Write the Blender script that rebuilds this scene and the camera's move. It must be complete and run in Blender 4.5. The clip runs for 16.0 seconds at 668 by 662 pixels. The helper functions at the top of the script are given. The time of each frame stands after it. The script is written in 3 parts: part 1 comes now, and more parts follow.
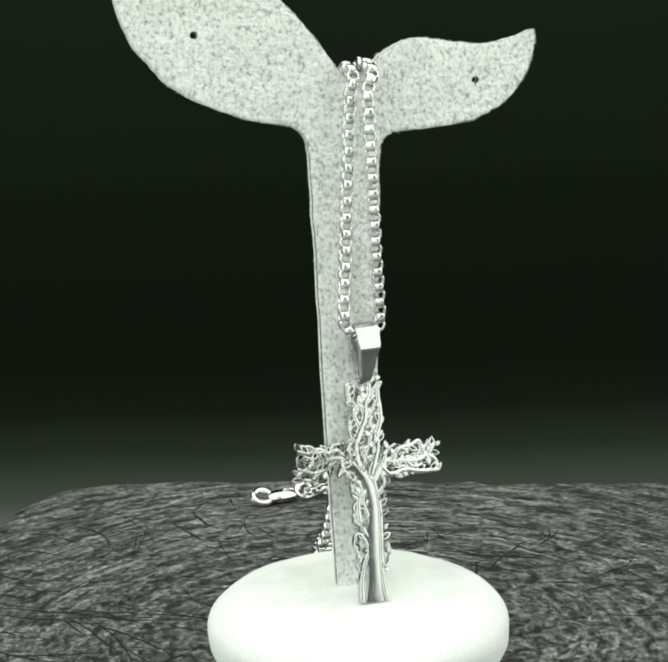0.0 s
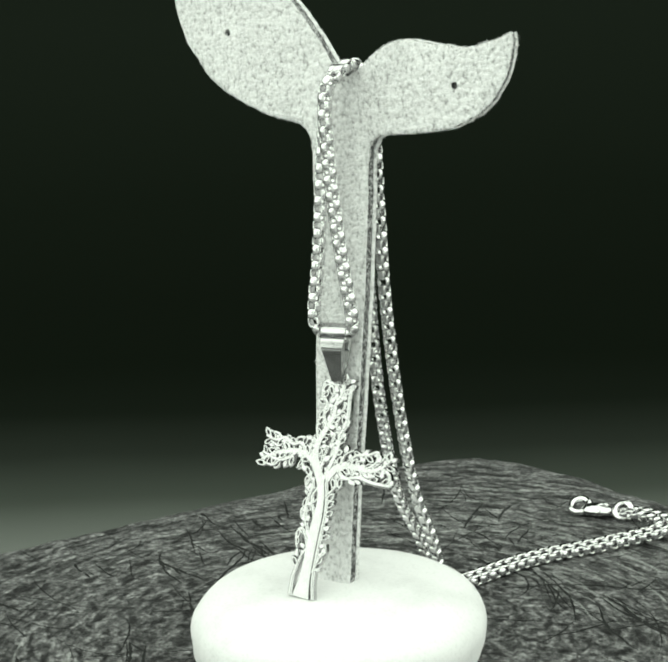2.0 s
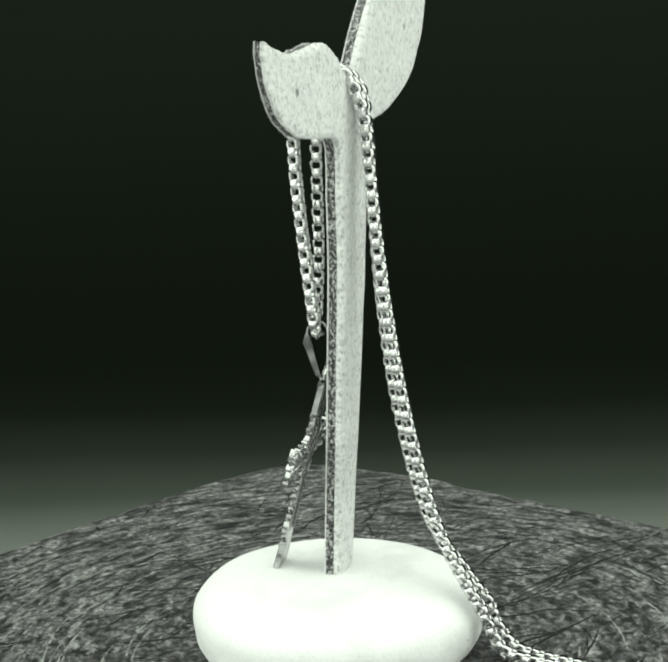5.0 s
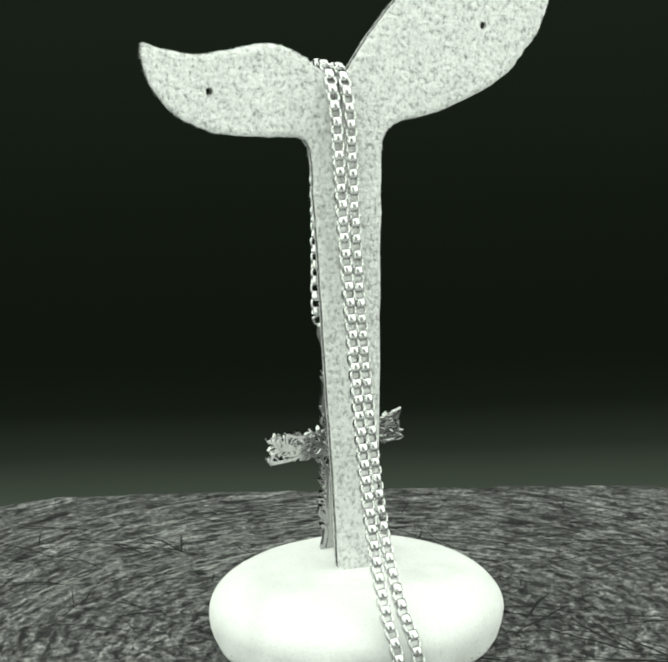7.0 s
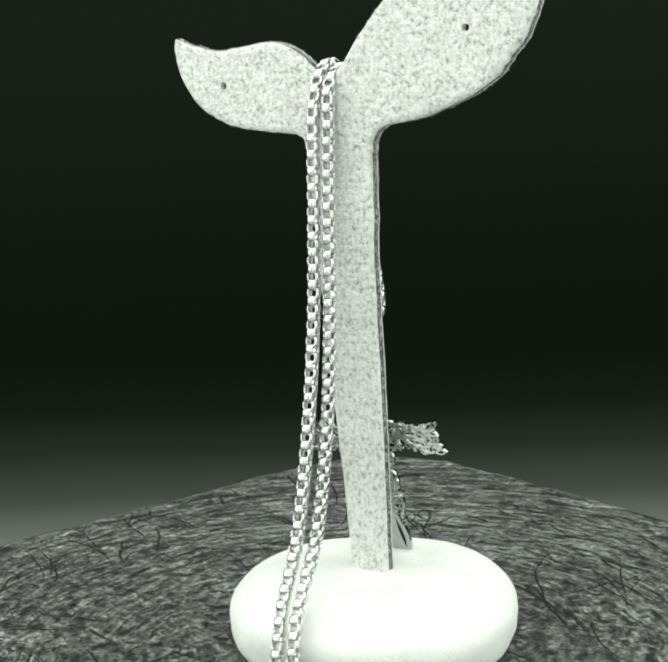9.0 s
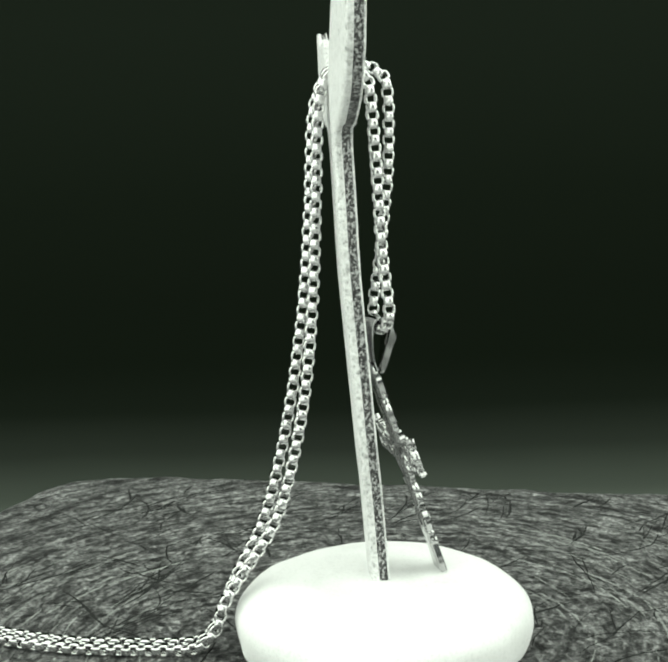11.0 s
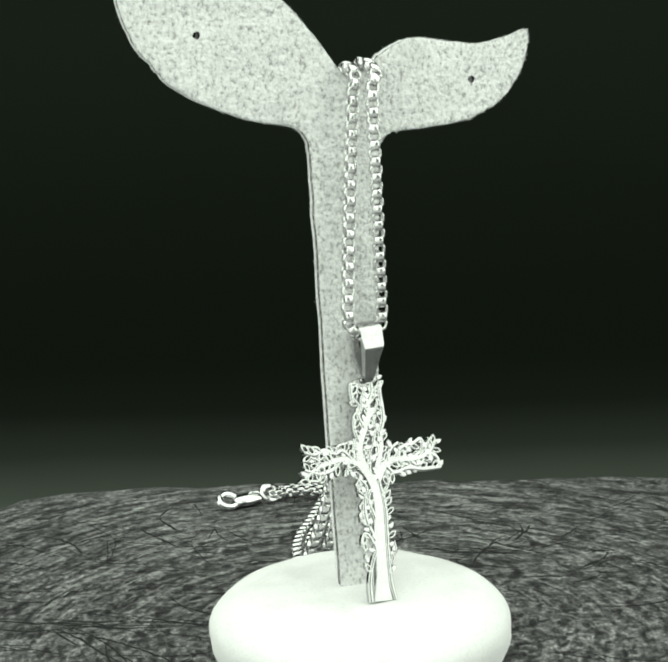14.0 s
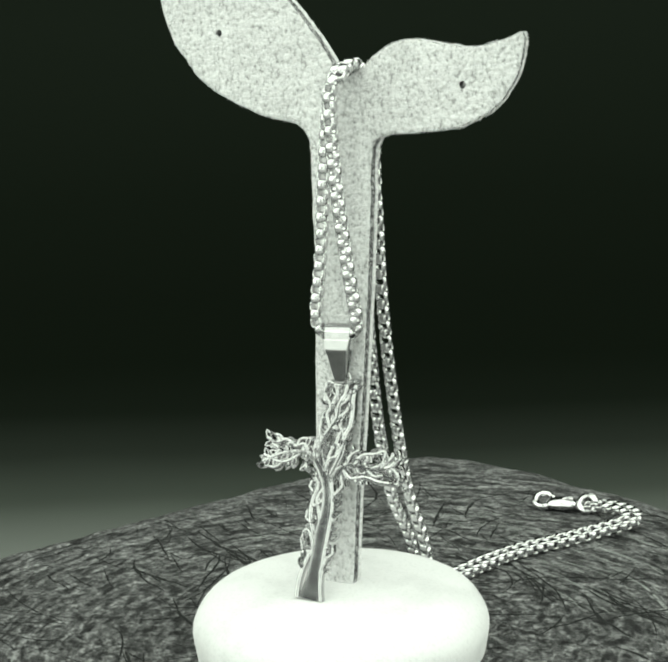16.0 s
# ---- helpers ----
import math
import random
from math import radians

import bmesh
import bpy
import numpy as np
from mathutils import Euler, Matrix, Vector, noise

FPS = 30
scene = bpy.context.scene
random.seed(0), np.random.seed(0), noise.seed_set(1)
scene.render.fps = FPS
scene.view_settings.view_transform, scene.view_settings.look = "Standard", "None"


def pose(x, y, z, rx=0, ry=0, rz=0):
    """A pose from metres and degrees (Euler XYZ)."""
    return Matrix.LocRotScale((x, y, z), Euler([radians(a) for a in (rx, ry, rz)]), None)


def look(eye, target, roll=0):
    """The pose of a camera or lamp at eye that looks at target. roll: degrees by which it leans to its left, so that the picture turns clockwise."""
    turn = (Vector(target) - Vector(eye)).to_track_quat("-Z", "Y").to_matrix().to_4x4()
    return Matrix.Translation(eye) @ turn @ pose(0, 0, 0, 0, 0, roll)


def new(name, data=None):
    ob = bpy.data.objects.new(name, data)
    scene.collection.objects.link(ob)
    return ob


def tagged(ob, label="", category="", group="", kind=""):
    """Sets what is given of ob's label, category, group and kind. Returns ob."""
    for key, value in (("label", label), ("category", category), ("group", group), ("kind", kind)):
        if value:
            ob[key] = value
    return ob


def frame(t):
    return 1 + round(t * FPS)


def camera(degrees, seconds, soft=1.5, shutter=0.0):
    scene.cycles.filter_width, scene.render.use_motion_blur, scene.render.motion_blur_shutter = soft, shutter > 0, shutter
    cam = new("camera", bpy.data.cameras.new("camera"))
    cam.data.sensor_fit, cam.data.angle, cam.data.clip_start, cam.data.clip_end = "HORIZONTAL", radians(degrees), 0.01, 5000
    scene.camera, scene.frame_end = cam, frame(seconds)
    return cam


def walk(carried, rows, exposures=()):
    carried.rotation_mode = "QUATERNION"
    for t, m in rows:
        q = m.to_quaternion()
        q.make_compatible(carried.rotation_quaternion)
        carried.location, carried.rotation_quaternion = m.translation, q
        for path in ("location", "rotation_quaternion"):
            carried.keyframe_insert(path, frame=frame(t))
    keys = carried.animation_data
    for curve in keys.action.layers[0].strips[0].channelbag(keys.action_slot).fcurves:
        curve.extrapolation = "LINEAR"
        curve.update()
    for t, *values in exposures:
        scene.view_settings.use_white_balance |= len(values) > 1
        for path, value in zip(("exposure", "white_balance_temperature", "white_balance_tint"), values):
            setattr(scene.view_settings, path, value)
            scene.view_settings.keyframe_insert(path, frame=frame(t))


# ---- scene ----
cam = camera(23.91, 16.0, soft=2.4)
VIEW = look((0.0000, -0.3500, 0.1457), (-0.0034, -0.0069, 0.0765), -1.83)
walk(cam, [(0.0, VIEW), (16.0, VIEW)], exposures=[(0.0, -0.03), (4.0, 0.02), (7.0, 0.02), (9.0, 0.08), (10.0, 0.2), (12.5, 0.08), (13.5, 0.0), (16.0, -0.02)])

# turn of the round table under the board, in degrees at each half second
TURN = [(0.0, 0.0), (0.5, -12.6), (1.0, -25.4), (1.5, -37.5), (2.0, -49.9), (2.5, -62.0), (3.0, -74.1), (3.5, -86.0), (4.0, -98.6), (4.5, -111.1), (5.0, -123.8), (5.5, -136.5), (6.0, -149.1), (6.5, -162.5), (7.0, -174.9), (7.5, -186.2), (8.0, -198.3), (8.5, -210.4), (9.0, -223.4), (9.5, -236.5), (10.0, -250.0), (10.5, -263.5), (11.0, -276.7), (11.5, -289.8), (12.0, -302.8), (12.5, -315.8), (13.0, -329.4), (13.5, -341.8), (14.0, -354.6), (14.5, -366.8), (15.0, -379.4), (15.5, -391.6), (16.0, -404.0)]
MM = 0.001


# ---- world and lights ----
world = bpy.data.worlds.new("dim_room")
world.use_nodes = True
world.node_tree.nodes["Background"].inputs[0].default_value = (0.9, 1.0, 0.92, 1)
world.node_tree.nodes["Background"].inputs[1].default_value = 0.14
scene.world = world


def softbox(name, eye, target, w, h, watts, spread=180):
    data = bpy.data.lights.new(name, "AREA")
    data.shape, data.size, data.size_y, data.energy = "RECTANGLE", w, h, watts
    data.color, data.spread = (0.905, 1.0, 0.875), radians(spread)
    ob = new(name, data)
    ob.matrix_world = look(eye, target)
    return ob


def round_panel(name, azimuth, w, watts):
    """A softbox before the table, the azimuth counted from behind the camera."""
    a = radians(azimuth)
    softbox(name, (0.86 * math.sin(a), -0.86 * math.cos(a), 0.42), (0, 0, 0.10), w, 1.05, watts)


# three panels side by side, with dark slits between them
round_panel("left_softbox", -82, 1.10, 7.4)
round_panel("front_softbox", -13, 0.98, 5.4)
round_panel("right_softbox", 77, 1.32, 9.0)
softbox("top_softbox", (0.0, -0.10, 0.95), (0, 0.0, 0), 1.50, 1.30, 12)


# ---- materials ----
def material(name, rough=0.5, metal=0.0):
    m = bpy.data.materials.new(name)
    m.use_nodes = True
    b = m.node_tree.nodes["Principled BSDF"]
    b.inputs["Roughness"].default_value, b.inputs["Metallic"].default_value = rough, metal
    return m, m.node_tree, b


def node(tree, kind, **values):
    n = tree.nodes.new(kind)
    for key, v in values.items():
        n.inputs[key.replace("_", " ")].default_value = v
    return n


def noise_of(tree, scale, detail=4.0, stretch=(1, 1, 1), turn=0.0, rough=0.55):
    co = tree.nodes.new("ShaderNodeTexCoord")
    mp = node(tree, "ShaderNodeMapping", Scale=stretch, Rotation=(0, 0, radians(turn)))
    tree.links.new(co.outputs["Object"], mp.inputs["Vector"])
    n = node(tree, "ShaderNodeTexNoise", Scale=scale, Detail=detail, Roughness=rough)
    tree.links.new(mp.outputs["Vector"], n.inputs["Vector"])
    return n


def ramp(tree, source, stops):
    r = tree.nodes.new("ShaderNodeValToRGB")
    el = r.color_ramp.elements
    while len(el) < len(stops):
        el.new(0.5)
    for e, (at, c) in zip(el, stops):
        e.position, e.color = at, (c, c, c, 1) if isinstance(c, float) else (*c, 1)
    tree.links.new(source, r.inputs["Fac"])
    return r


def mix(tree, kind, a, b, fac=1.0):
    n = tree.nodes.new("ShaderNodeMix")
    n.data_type, n.blend_type = "RGBA", kind
    n.inputs["Factor"].default_value = fac
    tree.links.new(a, n.inputs["A"])
    tree.links.new(b, n.inputs["B"])
    return n


def bump(tree, bsdf, source, distance, strength=1.0, below=None):
    b = node(tree, "ShaderNodeBump", Strength=strength, Distance=distance)
    tree.links.new(source, b.inputs["Height"])
    if below:
        tree.links.new(below.outputs["Normal"], b.inputs["Normal"])
    tree.links.new(b.outputs["Normal"], bsdf.inputs["Normal"])
    return b


def velvet_material():
    m, t, b = material("pale_grey_velvet", 0.95)
    fine = noise_of(t, 1150, 4.0, (1, 1, 0.8), rough=0.66)
    lump = noise_of(t, 420, 4.0, (1, 1, 1.6))
    patch = noise_of(t, 110, 4.0)
    c1 = ramp(t, fine.outputs["Fac"], [(0.35, 0.34), (0.43, 0.62), (0.58, 0.80)])
    c2 = ramp(t, patch.outputs["Fac"], [(0.30, 0.90), (0.65, 1.0)])
    c3 = ramp(t, lump.outputs["Fac"], [(0.33, 0.92), (0.50, 1.0)])
    col = mix(t, "MULTIPLY", c1.outputs["Color"], c2.outputs["Color"])
    col = mix(t, "MULTIPLY", col.outputs["Result"], c3.outputs["Color"])
    t.links.new(col.outputs["Result"], b.inputs["Base Color"])
    b.inputs["Sheen Weight"].default_value = 1.0
    b.inputs["Sheen Roughness"].default_value = 0.42
    b.inputs["Specular IOR Level"].default_value = 0.1
    low = bump(t, b, lump.outputs["Fac"], 0.0011, 0.8)
    bump(t, b, fine.outputs["Fac"], 0.0006, 0.9, low)
    return m


def plush_material():
    m, t, b = material("white_velvet", 0.95)
    fine = noise_of(t, 1300, 3.0)
    patch = noise_of(t, 60, 4.0)
    c1 = ramp(t, fine.outputs["Fac"], [(0.25, 0.66), (0.50, 0.74)])
    c2 = ramp(t, patch.outputs["Fac"], [(0.26, 0.84), (0.50, 1.0)])
    col = mix(t, "MULTIPLY", c1.outputs["Color"], c2.outputs["Color"])
    t.links.new(col.outputs["Result"], b.inputs["Base Color"])
    b.inputs["Sheen Weight"].default_value = 0.4
    b.inputs["Specular IOR Level"].default_value = 0.1
    b2 = bump(t, b, patch.outputs["Fac"], 0.0008, 0.5)
    bump(t, b, fine.outputs["Fac"], 0.0002, 0.5, b2)
    return m


def core_material():
    m, t, b = material("dark_fibreboard", 0.85)
    n = noise_of(t, 1500, 4.0, (1, 1, 0.8), rough=0.7)
    c = ramp(t, n.outputs["Fac"], [(0.40, 0.012), (0.50, 0.07), (0.58, 0.42)])
    t.links.new(c.outputs["Color"], b.inputs["Base Color"])
    bump(t, b, n.outputs["Fac"], 0.0004, 0.9)
    return m


def steel_material(name, rough, tone):
    m, t, b = material(name, rough, 1.0)
    n = noise_of(t, 500, 3.0)
    c = ramp(t, n.outputs["Fac"], [(0.3, tone * 0.88), (0.7, tone)])
    r = ramp(t, n.outputs["Fac"], [(0.3, rough * 0.8), (0.7, rough * 1.3)])
    t.links.new(c.outputs["Color"], b.inputs["Base Color"])
    t.links.new(r.outputs["Color"], b.inputs["Roughness"])
    return m


def turned(t, angle, stretch):
    """Object coordinates, turned and then stretched."""
    co = t.nodes.new("ShaderNodeTexCoord")
    a = node(t, "ShaderNodeMapping", Rotation=(0, 0, radians(angle)))
    b = node(t, "ShaderNodeMapping", Scale=stretch)
    t.links.new(co.outputs["Object"], a.inputs["Vector"])
    t.links.new(a.outputs["Vector"], b.inputs["Vector"])
    return b


def ringed(t, stretch):
    """Coordinates along and across rings about the board's middle, in metres, then stretched."""
    co = t.nodes.new("ShaderNodeTexCoord")
    split, join = t.nodes.new("ShaderNodeSeparateXYZ"), t.nodes.new("ShaderNodeCombineXYZ")
    t.links.new(co.outputs["Object"], split.inputs[0])
    angle, along, far = t.nodes.new("ShaderNodeMath"), t.nodes.new("ShaderNodeMath"), t.nodes.new("ShaderNodeVectorMath")
    angle.operation, along.operation, far.operation = "ARCTAN2", "MULTIPLY", "LENGTH"
    t.links.new(split.outputs["Y"], angle.inputs[0])
    t.links.new(split.outputs["X"], angle.inputs[1])
    t.links.new(angle.outputs[0], along.inputs[0])
    along.inputs[1].default_value = 0.085
    t.links.new(co.outputs["Object"], far.inputs[0])
    t.links.new(along.outputs[0], join.inputs["X"])
    t.links.new(far.outputs["Value"], join.inputs["Y"])
    b = node(t, "ShaderNodeMapping", Scale=stretch)
    t.links.new(join.outputs[0], b.inputs["Vector"])
    return b


def wood_material():
    m, t, b = material("blackened_wood", 0.5)
    crease = node(t, "ShaderNodeTexNoise", Scale=300.0, Detail=3.0, Roughness=0.55, Distortion=0.9)
    t.links.new(ringed(t, (0.48, 1.15, 1)).outputs["Vector"], crease.inputs["Vector"])
    fold = node(t, "ShaderNodeTexNoise", Scale=150.0, Detail=6.0, Roughness=0.62, Distortion=0.6)
    t.links.new(turned(t, -24, (0.8, 1.3, 1)).outputs["Vector"], fold.inputs["Vector"])
    streak = node(t, "ShaderNodeTexNoise", Scale=330.0, Detail=5.0, Roughness=0.66, Distortion=0.5)
    t.links.new(ringed(t, (0.26, 1.25, 1)).outputs["Vector"], streak.inputs["Vector"])
    scuff = node(t, "ShaderNodeTexNoise", Scale=210.0, Detail=3.0, Roughness=0.6, Distortion=0.12)
    t.links.new(ringed(t, (0.06, 1.7, 1)).outputs["Vector"], scuff.inputs["Vector"])
    fleck = noise_of(t, 560, 5.0, rough=0.72)
    patch = noise_of(t, 30, 5.0)
    # grain creases and flecks, with the relief's shade deepened in their colour
    c1 = ramp(t, crease.outputs["Fac"], [(0.37, 0.018), (0.46, 0.086), (0.61, 0.185)])
    c2 = ramp(t, fleck.outputs["Fac"], [(0.40, 0.40), (0.49, 1.0), (0.60, 1.95)])
    c3 = ramp(t, patch.outputs["Fac"], [(0.30, 0.72), (0.70, 1.25)])
    c4 = ramp(t, fold.outputs["Fac"], [(0.34, 0.45), (0.46, 0.95), (0.64, 1.2)])
    c6 = ramp(t, streak.outputs["Fac"], [(0.36, 0.50), (0.47, 0.92), (0.62, 1.6)])
    c5 = ramp(t, scuff.outputs["Fac"], [(0.60, 0.0), (0.70, 0.10)])
    k = mix(t, "MULTIPLY", c1.outputs["Color"], c2.outputs["Color"])
    for c in (c3, c4, c6):
        k = mix(t, "MULTIPLY", k.outputs["Result"], c.outputs["Color"])
    c7 = ramp(t, fleck.outputs["Fac"], [(0.645, 0.0), (0.70, 0.30)])
    for c in (c5, c7):
        k = mix(t, "ADD", k.outputs["Result"], c.outputs["Color"])
    t.links.new(k.outputs["Result"], b.inputs["Base Color"])
    low = bump(t, b, fold.outputs["Fac"], 0.0034, 1.0)
    mid = bump(t, b, crease.outputs["Fac"], 0.0022, 1.0, low)
    mid = bump(t, b, streak.outputs["Fac"], 0.0022, 1.0, mid)
    bump(t, b, fleck.outputs["Fac"], 0.0013, 0.9, mid)
    b.inputs["Specular IOR Level"].default_value = 0.5
    return m


def plain_material(name, colour, rough):
    m, t, b = material(name, rough)
    n = noise_of(t, 40, 5.0)
    c = ramp(t, n.outputs["Fac"], [(0.3, tuple(x * 0.85 for x in colour)), (0.7, colour)])
    t.links.new(c.outputs["Color"], b.inputs["Base Color"])
    bump(t, b, n.outputs["Fac"], 0.0005, 0.3)
    return m


VELVET, PLUSH, CORE, WOOD = velvet_material(), plush_material(), core_material(), wood_material()
CHROME = steel_material("polished_steel", 0.13, 0.54)
LINKS = steel_material("tumbled_steel", 0.20, 0.72)


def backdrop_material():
    """Studio paper, light fall-off painted in: grey at the table, black up the wall."""
    m, t, b = material("falloff_paper", 0.9)
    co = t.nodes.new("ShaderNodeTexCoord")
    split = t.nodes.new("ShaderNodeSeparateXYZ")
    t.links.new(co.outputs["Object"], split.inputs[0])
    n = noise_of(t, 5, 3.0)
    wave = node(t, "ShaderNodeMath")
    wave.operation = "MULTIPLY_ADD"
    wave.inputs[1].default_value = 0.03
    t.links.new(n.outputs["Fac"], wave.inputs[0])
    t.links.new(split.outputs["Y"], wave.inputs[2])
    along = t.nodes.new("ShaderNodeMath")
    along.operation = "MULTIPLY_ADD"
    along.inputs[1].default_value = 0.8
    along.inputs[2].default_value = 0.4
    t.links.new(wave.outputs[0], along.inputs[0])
    # pale unseen front throws fill light up; beyond it the painted fall-off
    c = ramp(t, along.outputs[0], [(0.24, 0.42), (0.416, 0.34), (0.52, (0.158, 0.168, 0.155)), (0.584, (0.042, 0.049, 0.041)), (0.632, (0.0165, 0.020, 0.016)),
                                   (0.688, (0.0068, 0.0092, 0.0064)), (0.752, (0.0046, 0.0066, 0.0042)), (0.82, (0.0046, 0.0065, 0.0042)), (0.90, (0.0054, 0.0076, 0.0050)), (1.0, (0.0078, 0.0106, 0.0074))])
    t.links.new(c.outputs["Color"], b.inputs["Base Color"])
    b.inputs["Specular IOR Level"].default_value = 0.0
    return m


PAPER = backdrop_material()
WORN = plain_material("worn_grey", (0.30, 0.31, 0.30), 0.7)
CRACK = plain_material("crack_black", (0.004, 0.005, 0.004), 0.9)


# ---- mesh helpers ----
def part(name, bm, mat, parent=None, label="", smooth=True):
    me = bpy.data.meshes.new(name)
    bm.to_mesh(me)
    bm.free()
    return part_of(name, me, mat, parent, label, smooth)


def part_of(name, me, mat, parent=None, label="", smooth=True):
    me.materials.append(mat)
    for f in me.polygons:
        f.use_smooth = smooth
    if smooth:
        me.set_sharp_from_angle(angle=radians(38))
    ob = new(name, me)
    if parent:
        ob.parent = parent
    if label:
        tagged(ob, label)
    return ob


def spline(points, steps=8, closed=False):
    """Catmull-Rom curve through points (tuples of any length)."""
    pts = [Vector(q) for q in points]
    n = len(pts)
    out = []
    for i in range(n if closed else n - 1):
        p1, p2 = pts[i], pts[(i + 1) % n]
        p0 = pts[i - 1] if closed or i else p1 + (p1 - p2)
        p3 = pts[(i + 2) % n] if closed or i + 2 < n else p2 + (p2 - p1)
        for k in range(steps):
            s = k / steps
            out.append(0.5 * (2 * p1 + (p2 - p0) * s + (2 * p0 - 5 * p1 + 4 * p2 - p3) * s * s + (3 * p1 - p0 - 3 * p2 + p3) * s ** 3))
    if not closed:
        out.append(pts[-1])
    return out


def inset(loop, d):
    """A closed 2D loop, moved inward by d (the loop runs clockwise)."""
    out = []
    n = len(loop)
    for i in range(n):
        a, b, c = loop[i - 1], loop[i], loop[(i + 1) % n]
        e, f = (b - a).normalized(), (c - b).normalized()
        w = Vector((e.y + f.y, -e.x - f.x))
        w = w.normalized() if w.length > 1e-6 else Vector((e.y, -e.x))
        out.append(b + w * d / max(0.5, abs(w.dot(Vector((e.y, -e.x))))))
    return out


def slab(loop, holes, levels, place):
    """A sheet cut to a 2D loop with round holes. levels: (inset, depth) from one face to the other; place(x, y, depth) gives the point."""
    bm = bmesh.new()
    rings = []
    for d, depth in levels:
        ring = [[bm.verts.new(place(q.x, q.y, depth)) for q in inset(loop, d)]]
        for hx, hy, hr in holes:
            ring.append([bm.verts.new(place(hx + hr * math.cos(-k * math.tau / 12), hy + hr * math.sin(-k * math.tau / 12), depth)) for k in range(12)])
        rings.append(ring)
    for a, b in zip(rings, rings[1:]):
        for la, lb in zip(a, b):
            for i in range(len(la)):
                j = (i + 1) % len(la)
                bm.faces.new((la[i], la[j], lb[j], lb[i]))
    for ring in (rings[0], rings[-1]):
        edges = []
        for l in ring:
            for i in range(len(l)):
                pair = (l[i], l[(i + 1) % len(l)])
                edges.append(bm.edges.get(pair) or bm.edges.new(pair))
        bmesh.ops.triangle_fill(bm, edges=edges, use_beauty=True)
    bmesh.ops.recalc_face_normals(bm, faces=bm.faces)
    return bm


def tube(path, radius, sides=8, closed=False, flat=1.0):
    """A round bar along 3D points. radius: a number or one per point; flat: its depth over its width, across the up axis."""
    bm = bmesh.new()
    pts = [Vector(q) for q in path]
    n = len(pts)
    rad = radius if isinstance(radius, list) else [radius] * n
    rings, side = [], None
    for i, q in enumerate(pts):
        a = pts[i - 1] if closed or i else q
        b = pts[(i + 1) % n] if closed or i + 1 < n else q
        d = (b - a).normalized()
        if side is None:
            side = d.cross(Vector((0, 0, 1)))
            if side.length < 0.1:
                side = d.cross(Vector((0, 1, 0)))
        side = (side - d * side.dot(d)).normalized()
        up = side.cross(d)
        rings.append([bm.verts.new(q + rad[i] * (side * math.cos(k * math.tau / sides) + up * flat * math.sin(k * math.tau / sides))) for k in range(sides)])
    for i in range(n if closed else n - 1):
        a, b = rings[i], rings[(i + 1) % n]
        for k in range(sides):
            bm.faces.new((a[k], a[(k + 1) % sides], b[(k + 1) % sides], b[k]))
    if not closed:
        bm.faces.new(rings[0])
        bm.faces.new(rings[-1])
    bmesh.ops.recalc_face_normals(bm, faces=bm.faces)
    return bm


# ---- the black paper sweep behind and under ----
def sweep():
    profile = [(-1.6, FLOOR), (0.36, FLOOR)]
    for k in range(1, 17):
        a = k / 16 * math.pi / 2
        profile.append((0.36 + 0.50 * math.sin(a), FLOOR + 0.50 * (1 - math.cos(a))))
    profile += [(0.86, 1.6)]
    bm = bmesh.new()
    rows = []
    for side in (0.0, -0.002):
        rows.append([[bm.verts.new((x, y + (-side if z > FLOOR + 0.2 else 0), z + side)) for y, z in profile] for x in (-1.6, 1.6)])
    for lay in rows:
        for i in range(len(profile) - 1):
            bm.faces.new((lay[0][i], lay[1][i], lay[1][i + 1], lay[0][i + 1]))
    for s in (0, 1):
        for i in range(len(profile) - 1):
            bm.faces.new((rows[0][s][i], rows[0][s][i + 1], rows[1][s][i + 1], rows[1][s][i]))
    bmesh.ops.recalc_face_normals(bm, faces=bm.faces)
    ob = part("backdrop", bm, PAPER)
    return tagged(ob, "seamless dark studio paper with light fall-off in its colour", "backdrop", kind="structure")


FLOOR = -0.030
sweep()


# ---- the turning board ----
def rough(x, y):
    """Height of the weathered top, in metres: ridges and pits, calm under the foot of the stand."""
    u, v = x * math.cos(0.31) - y * math.sin(0.31), x * math.sin(0.31) + y * math.cos(0.31)
    a = noise.noise((u * 130, v * 420, 0.3))
    c = 1 - abs(noise.noise((x * 260, y * 260, 4.0))) * 2
    d = noise.noise((x * 700, y * 700, 9.0))
    h = 0.00026 * a + 0.00024 * min(0.4, c) + 0.00016 * d - 0.00022
    return min(h, 0.00006)


